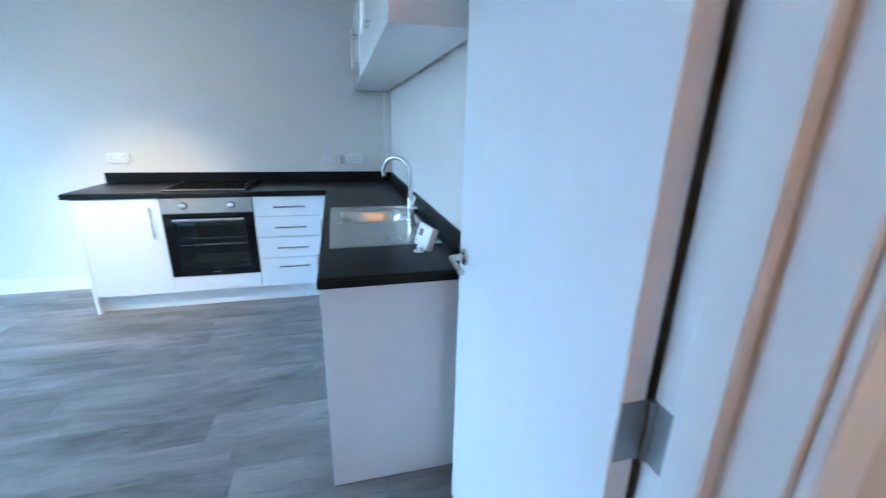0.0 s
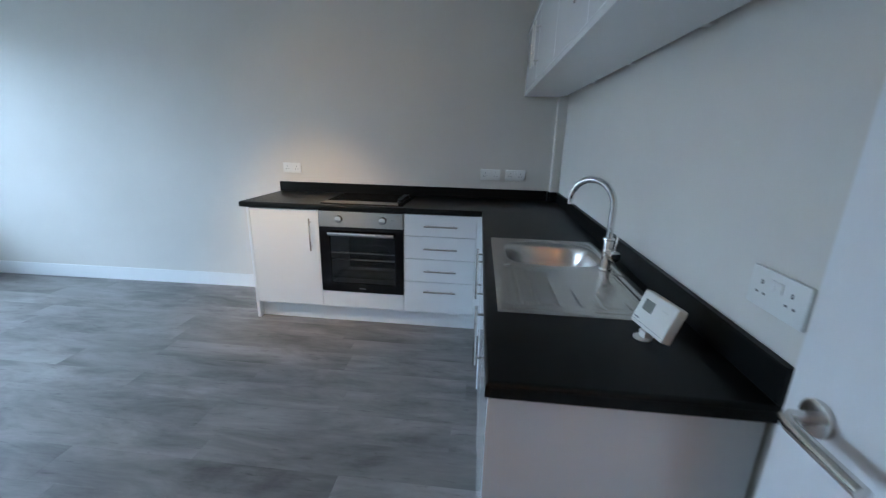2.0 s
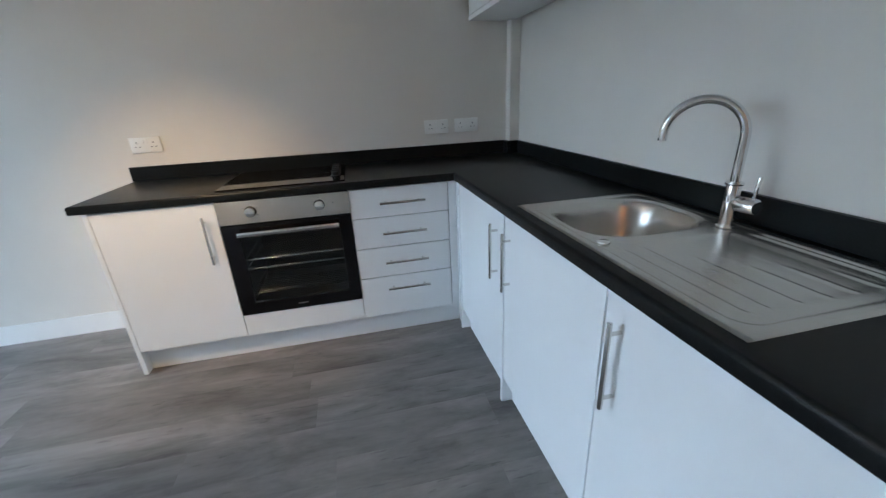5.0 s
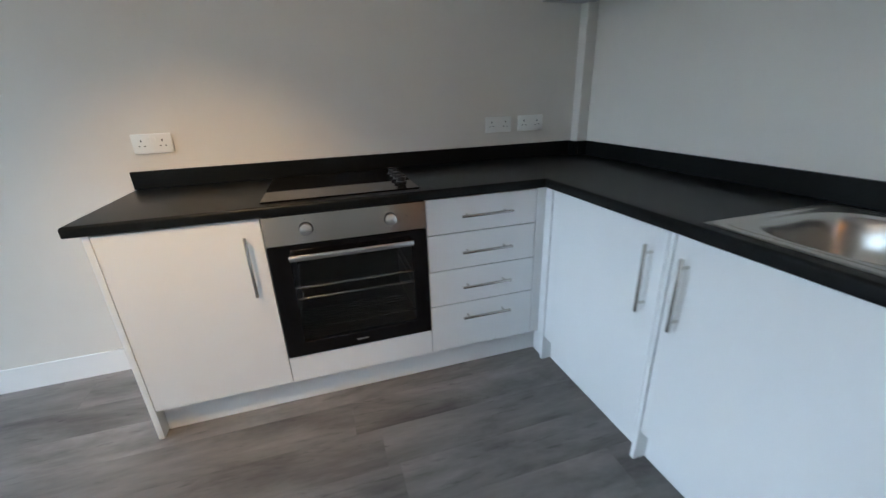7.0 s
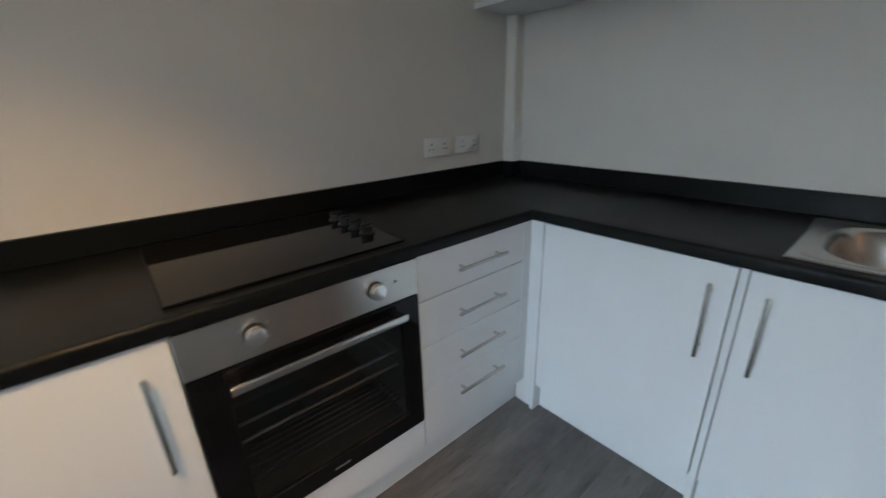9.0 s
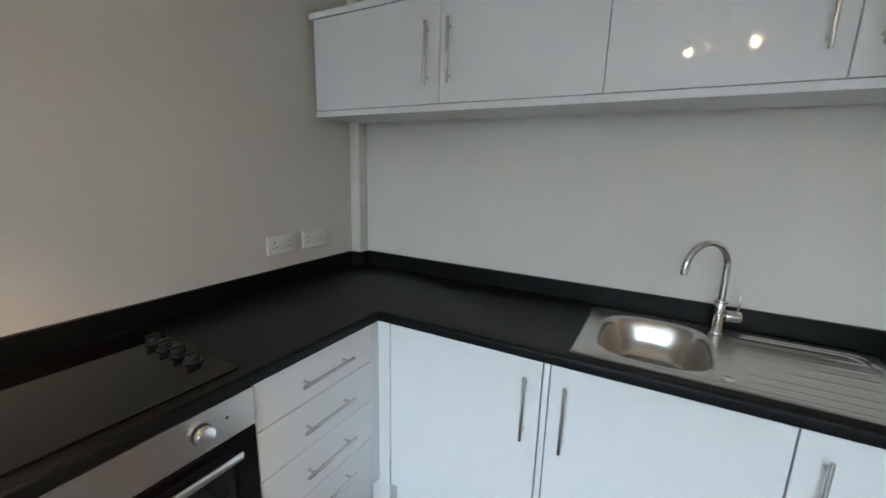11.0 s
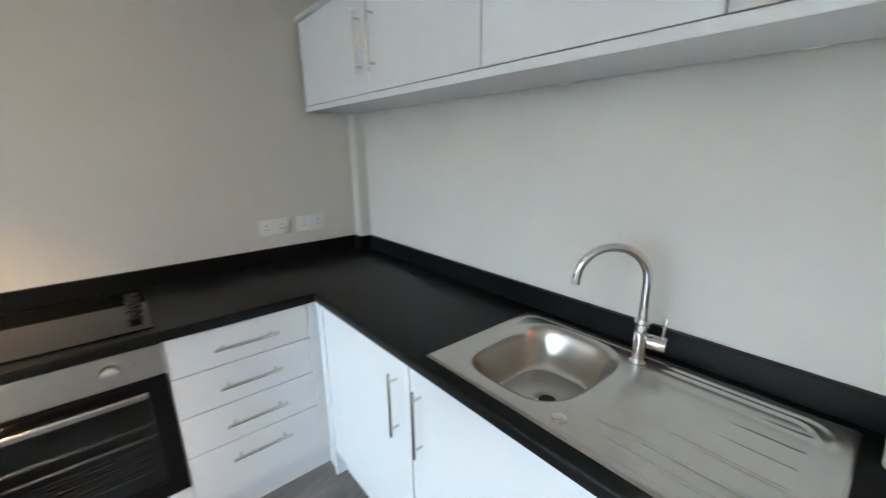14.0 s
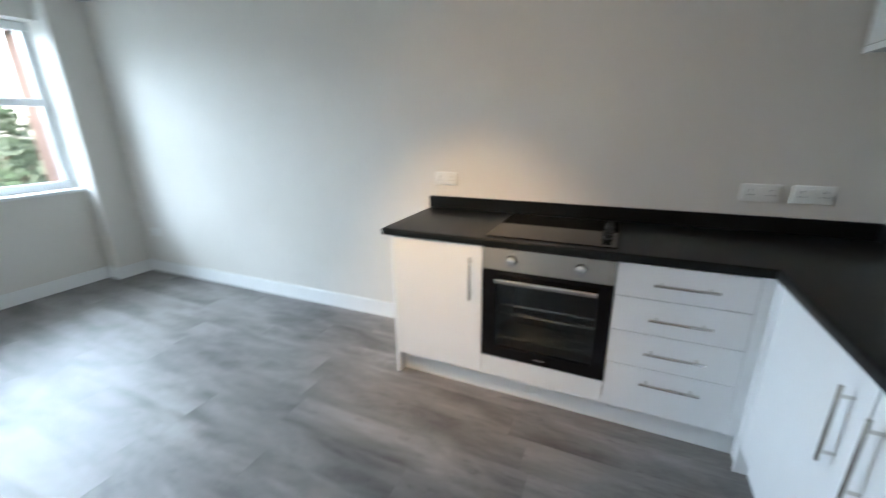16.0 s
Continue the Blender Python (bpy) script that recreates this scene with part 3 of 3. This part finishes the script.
# ---- hob ----
hob = base("ceramic_hob", (-1.41, -0.29, ZT), "black glass ceramic hob set into worktop", "hob")
part("glass", box(-1.706, -1.116, -0.550, -0.050, ZT + 0.0005, ZT + 0.007, 0.002), HOBG, hob)
for k in range(4):
    y = -0.205 - 0.070 * k
    bm = rod((-1.162, y, ZT + 0.0072), (-1.162, y, ZT + 0.012), 0.024, 24, 0.001)
    rod((-1.162, y, ZT + 0.0118), (-1.162, y, ZT + 0.030), 0.0185, 24, 0.002, bm=bm)
    box(-1.182, -1.142, y - 0.005, y + 0.005, ZT + 0.0298, ZT + 0.037, 0.002, bm=bm)
    part("knob", bm, KNOBB, hob, "black plastic control knob")

# ---- oven ----
oven = base("built_in_oven", (-1.41, -0.45, 0.25), "built-in electric oven with steel fascia and black glass door", "oven")
panel = part("control_panel", box(OV0 + 0.002, OV1 - 0.002, FY - 0.006, FY + 0.02, 0.737, ZB - 0.003, 0.0015), FASCIA, oven, "brushed steel control panel")
for x in (-1.562, -1.250):
    k = part("knob", rod((x, FY - 0.0062, 0.794), (x, FY - 0.030, 0.794), 0.0225, 32, 0.003), ALU, panel, "round brushed metal knob")
    part("collar", rod((x, FY - 0.0061, 0.794), (x, FY - 0.0085, 0.794), 0.0255, 32), DARK, k)
    for a in range(5):
        t = radians(-60 + 60 * a)
        px, pz = x + 0.036 * math.sin(t), 0.794 + 0.036 * math.cos(t)
        part("dial_mark", box(px - 0.0025, px + 0.0025, FY - 0.0066, FY - 0.0061, pz - 0.0018, pz + 0.0018), PRINT, panel)
part("indicator", rod((-1.186, FY - 0.0062, 0.800), (-1.186, FY - 0.0075, 0.800), 0.0035, 12), DARK, panel)
OW0, OW1, OZ0, OZ1 = OV0 + 0.075, OV1 - 0.062, 0.318, 0.668
bm = slab([OV0 + 0.002, OW0, OW1, OV1 - 0.002], [0.255, OZ0, OZ1, 0.733], lambda i, j: not (i == 1 and j == 1), -(FY + 0.022), -(FY - 0.004), 0.0015, 1)
bm.transform(Matrix(((1, 0, 0, 0), (0, 0, -1, 0), (0, 1, 0, 0), (0, 0, 0, 1))))
odoor = part("oven_door", bm, BLACK, oven, "gloss black glass door frame")
gl = part("glass", box(OW0 + 0.0006, OW1 - 0.0006, FY + 0.002, FY + 0.006, OZ0 + 0.0006, OZ1 - 0.0006), TINT, odoor, "tinted viewing glass")
gl.visible_shadow = False
bm = box(-1.637, -1.170, FY - 0.041, FY - 0.029, 0.682, 0.704, 0.003, 2)
for x in (-1.615, -1.192):
    box(x - 0.009, x + 0.009, FY - 0.0295, FY - 0.0043, 0.686, 0.701, 0.002, bm=bm)
part("handle", bm, STEEL, odoor, "flat satin steel bar handle")
bm = bmesh.new()
for k in range(6):
    box(-1.432 + 0.008 * k, -1.426 + 0.008 * k, FY - 0.0049, FY - 0.0042, 0.281, 0.287, bm=bm)
part("badge", bm, PRINT, odoor)
cx0, cx1, cz0, cz1, cb = OV0 + 0.05, OV1 - 0.05, 0.29, 0.70, -0.13
bm = box(cx0, cx1, cb, cb + 0.004, cz0, cz1)
box(cx0 - 0.004, cx0, FY + 0.024, cb + 0.004, cz0, cz1, bm=bm)
box(cx1, cx1 + 0.004, FY + 0.024, cb + 0.004, cz0, cz1, bm=bm)
box(cx0, cx1, FY + 0.024, cb, cz0 - 0.004, cz0, bm=bm)
box(cx0, cx1, FY + 0.024, cb, cz1, cz1 + 0.004, bm=bm)
part("cavity", bm, ENAMEL, oven, "dark enamelled oven cavity")
for z in (0.536, 0.486):
    bm = rod((cx0 + 0.006, cb - 0.02, z), (cx1 - 0.006, cb - 0.02, z), 0.0025, 8)
    for x in (cx0 + 0.012, cx1 - 0.012):
        rod((x, FY + 0.05, z), (x, cb - 0.02, z), 0.003, 8, bm=bm)
    rack = part("wire_rack", bm, DULL, oven, "dull wire shelf frame")
    part("front_bar", sweep([(cx0 + 0.006, FY + 0.05, z), (cx1 - 0.006, FY + 0.05, z)], 0.0055, 16), POLISH, rack, "polished front bar")
part("fan_cover", rod((-1.40, cb - 0.0005, 0.41), (-1.40, cb - 0.006, 0.41), 0.085, 40), ENAMEL, oven, "dark round fan cover")
shelf = part("wire_shelf", rod((cx0 + 0.006, FY + 0.055, 0.345), (cx1 - 0.006, FY + 0.055, 0.345), 0.003, 10), WIRE, oven, "dark wire shelf low in the oven")
for k in range(7):
    y = FY + 0.075 + 0.024 * k
    part("wire", sweep([(cx0 + 0.008, y, 0.345), (cx1 - 0.008, y, 0.345)], 0.0020, 10), WIRE, shelf)
for x in (cx0 + 0.010, cx1 - 0.010):
    part("side_wire", rod((x, FY + 0.055, 0.3405), (x, FY + 0.42, 0.3405), 0.0024, 8), DULL, shelf)

# ---- wall cabinets ----
CX, CZ0, CZ1, CT = -0.310, 1.680, 2.072, 2.100
CY = [-0.026, -0.688, -1.288, -1.858, -2.440]
for a, b, label in ((0, 2, "white gloss double-door wall cabinet in corner"), (2, 4, "white gloss double-door wall cabinet above the sink")):
    y1, y0 = CY[a], CY[b]
    u = base("wall_cabinet", (-0.16, (y0 + y1) / 2, CZ0), label, "cabinet", "wall cabinets")
    part("carcass", skewed(box(CX + FRONT + 0.002, -0.002, y0 + 0.001, y1 - 0.001 if a else BY - 0.003, CZ0 + 0.006, CZ1), WALL_SKEW), CARC, u)
    for k in (a, a + 1):
        d = part("door", skewed(box(CX, CX + FRONT, CY[k + 1] + G, CY[k] - G, CZ0 + 0.002, CZ1 - 0.002, 0.0015), WALL_SKEW), UNIT, u)
        hy = CY[a + 1] + (0.052 if k == a else -0.046)
        bar_handle(d, (CX, hy, 1.862), NR, (0, 0, 1), 0.228, WALL_SKEW)
bm = box(CX - 0.002, -0.028, CY[4] - 0.018, CY[0], CZ0 - 0.026, CZ0 - 0.001, 0.001)
thing("light_rail", skewed(bm, WALL_SKEW), UNIT, "white bottom board under the wall cabinets", "panel")
thing("cabinet_top_board", skewed(box(CX - 0.004, BX - 0.002, CY[4] - 0.018, -0.003, CZ1 + 0.001, CT, 0.001), WALL_SKEW), UNIT, "white top board over the wall cabinets", "panel")
thing("cabinet_end_panel", skewed(box(CX, -0.002, CY[4] - 0.018, CY[4] - 0.0005, CZ0 - 0.004, CZ1, 0.001), WALL_SKEW), UNIT, "white end panel of the wall cabinets", "panel")
for y in (-0.80, -1.36, -1.93):
    thing("cabinet_bracket", skewed(box(-0.0275, -0.001, y - 0.02, y + 0.02, CZ0 - 0.024, CZ0 - 0.0045, 0.001), WALL_SKEW), PLAST, "small white fixing block under wall cabinet", "bracket", "cabinet fixing blocks")

# ---- sockets ----


def socket(name, m, label):
    """A double outlet whose plate lies in the local xz plane and faces -y."""
    s = base(name, (0, 0, 0), label, "socket", "wall sockets")
    part("plate", box(-0.076, 0.076, -0.010, -0.0005, -0.041, 0.041, 0.003, 2), PLAST, s)
    for side in (-1, 1):
        part("switch", box(side * 0.010 - 0.006, side * 0.010 + 0.006, -0.0135, -0.0098, 0.006, 0.026, 0.001), PLAST, s)
        bm = box(side * 0.040 - 0.002, side * 0.040 + 0.002, -0.0106, -0.0098, 0.008, 0.017)
        box(side * 0.040 - 0.013, side * 0.040 - 0.007, -0.0106, -0.0098, -0.012, -0.008, bm=bm)
        box(side * 0.040 + 0.007, side * 0.040 + 0.013, -0.0106, -0.0098, -0.012, -0.008, bm=bm)
        part("pin_slots", bm, DARK, s, "three dark pin slots")
    s.matrix_world = m
    return s


socket("double_socket", pose(-2.163, 0, 1.082), "white plastic double socket above end of worktop")
socket("double_socket", pose(-0.530, 0, 1.078), "white plastic double socket on wall near corner")
socket("double_socket", pose(-0.336, 0, 1.078), "white plastic double socket beside corner pipe boxing")
socket("double_socket", pose(0.0098, -2.385, 1.078, 0, 0, -89.66), "white plastic double socket above the drainer end")

socket("double_socket", pose(-5.375, -0.0615, 0.428, 0, 0, 1.15), "white plastic double socket low on wall by column")

# ---- thermostat ----
th = base("wireless_thermostat", (0, 0, 0), "off-white wireless thermostat with grey screen on worktop", "thermostat")
LEAN = Matrix.Rotation(radians(-20), 4, "X")


def leaning(bm):
    bm.transform(LEAN)
    return bm


body = part("body", leaning(box(-0.065, 0.065, -0.014, 0.014, 0.018, 0.108, 0.005, 3)), IVORY, th)
part("screen", leaning(box(-0.044, -0.006, -0.0147, -0.0138, 0.060, 0.088, 0.0002)), SCREEN, th, "small grey display")
part("marking", leaning(box(-0.056, -0.038, -0.0144, -0.0138, 0.033, 0.037)), PRINT, th)
part("button", leaning(box(0.022, 0.046, -0.0152, -0.0136, 0.056, 0.084, 0.0006)), IVORY, th)
part("dial_seam", leaning(box(-0.0645, 0.0645, -0.0142, -0.0138, 0.0275, 0.0283)), PRINT, body)
bm = rod((0, -0.008, 0.0005), (0, -0.008, 0.005), 0.022, 28, 0.002)
box(-0.012, 0.012, -0.012, 0.012, 0.0045, 0.022, 0.001, bm=bm)
part("foot", bm, PLAST, th, "round white stand foot")
th.matrix_world = pose(-0.156, -2.235, ZT, 0, 0, -79)

# ---- ceiling spotlights ----
spot = base("ceiling_spotlight", (-2.05, -1.715, CEILING), "four-headed ceiling spotlight with warm bulbs", "ceiling light")
part("rose", rod((-2.05, -1.715, CEILING - 0.0005), (-2.05, -1.715, CEILING - 0.025), 0.06, 32, 0.004), CHROME, spot)
part("stem", rod((-2.05, -1.715, CEILING - 0.024), (-2.05, -1.715, 2.305), 0.009, 14), CHROME, spot)
part("bar", sweep([(-2.105, -1.53, 2.30), (-2.005, -1.90, 2.30)], 0.010, 14), CHROME, spot)
for k, ((x, y), aim, power, cone) in enumerate(SPOTS):
    p = Vector((x, y, 2.225))
    way = (Vector(aim) - p).normalized()
    head = part("head", sweep([p - way * 0.045, p - way * 0.02, p - way * 0.0], 0.030, 24), CHROME, spot, "round spotlight head")
    part("neck", rod(p - way * 0.03, (x, y, 2.292), 0.006, 10), CHROME, head)
    part("bulb", rod(p + way * 0.0004, p + way * 0.026, 0.019, 24, r2=0.014), BULB if k in (0, 3) else DIM, head, "glowing warm bulb")
    lamp("spot_beam", "SPOT", look(p + way * 0.035, aim), power, WARM, cone=cone, blend=1.0)
hl = base("hall_ceiling_light", (-0.10, -4.9, CEILING), "small round ceiling light in the hall", "ceiling light")
part("holder", rod((-0.10, -4.9, CEILING - 0.0005), (-0.10, -4.9, CEILING - 0.05), 0.03, 24, 0.003), PLAST, hl)

# ---- outside the window ----
structure("ground", box(-400, LEFT - 0.26, -400, 400, -3.1, -3.0), SOIL, "garden ground outside window", "ground")
house = base("brick_house", (-13.0, 4.4, -3.0), "neighbouring red brick house seen through window", "house")
part("wall", box(-10.6, -9.2, 1.15, 8.0, -3.0, 2.9), BRICK, house)
bm = bmesh.new()
prof = [(1.0, 2.9), (4.4, 5.0), (8.3, 2.9), (4.4, 3.0)]
a = [bm.verts.new((-9.0, y, z)) for y, z in prof]
b = [bm.verts.new((-10.8, y, z)) for y, z in prof]
bm.faces.new(a)
bm.faces.new(b[::-1])
for k in range(4):
    bm.faces.new((a[k], b[k], b[(k + 1) % 4], a[(k + 1) % 4]))
part("roof", bm, TILE, house)


def tree(x, y, h, spread, seed):
    rng = random.Random(seed)
    t = base("garden_tree", (x, y, -3.0), "leafy green garden tree outside window", "tree", "garden trees")
    bm = rod((x, y, -3.0), (x + 0.1, y, -3.0 + h * 0.6), 0.16, 10, r2=0.07)
    for k in range(7):
        an = k * 2.4
        rod((x, y, -3.0 + h * (0.25 + 0.05 * k)), (x + spread * 0.7 * math.cos(an), y + spread * 0.7 * math.sin(an), -3.0 + h * (0.45 + 0.06 * k)), 0.06, 6, r2=0.015, bm=bm)
    part("trunk", bm, BARK, t)
    bm = bmesh.new()
    for k in range(2600):
        u, an, rr = rng.random(), rng.random() * 6.283, rng.random() ** 0.4
        zz = -3.0 + h * (0.22 + 0.78 * u)
        w = spread * rr * math.sin(math.pi * min(1, 0.15 + 0.8 * u)) * (0.75 + 0.35 * math.sin(an * 3 + u * 9))
        p = Vector((x + w * math.cos(an), y + w * math.sin(an), zz))
        m = Matrix.Translation(p) @ Euler((rng.random() * 6, rng.random() * 6, rng.random() * 6)).to_matrix().to_4x4()
        s = 0.06 + 0.07 * rng.random()
        bm.faces.new([bm.verts.new(m @ Vector(c)) for c in ((-s, 0, 0), (0, s * 0.45, 0.02), (s, 0, 0), (0, -s * 0.45, 0.02))])
    part("crown", bm, LEAF, t)


for k, (x, y, h, sp) in enumerate(((-9.9, -0.3, 5.0, 1.3), (-10.2, -2.6, 4.9, 1.5), (-13.0, 1.3, 5.4, 1.8), (-11.8, -4.4, 5.2, 1.7))):
    tree(x, y, h, sp, k)

# ---- plank floor ----
floor = base("floor", (0, 0, 0), "grey-brown oak-look vinyl plank floor", "floor", kind="structure")
PW, PLN = 0.182, 1.22
shapes = {}
rng = random.Random(4)
JOINTS = {3: -0.93, 6: -1.35, 7: -0.615, 8: -1.26, 9: -0.67}
y, row = -0.002, 0
while y > -5.3:
    y0 = max(-0.089 - PW * row, -5.3)
    lo, hi = (LEFT + 0.001, -0.001) if y > SOUTH else (-1.42, 0.299)
    x = (JOINTS[row] if row in JOINTS else -rng.uniform(0.1, 1.2)) + PLN
    while x > lo:
        b1, b0 = min(x, hi), max(x - PLN, lo)
        if b1 - b0 > 0.02:
            key = (round(b1 - b0, 3), round(y - y0, 3))
            if key not in shapes:
                w, d = key
                shapes[key] = mesh_of("plank", box(-w / 2, w / 2, -d / 2, d / 2, -0.007, 0.0, 0.0006), PLANK, False)
            ob = new("plank", shapes[key])
            ob.parent = floor
            ob.location = ((b0 + b1) / 2, (y + y0) / 2, 0)
        x -= PLN
    y = y0
    row += 1
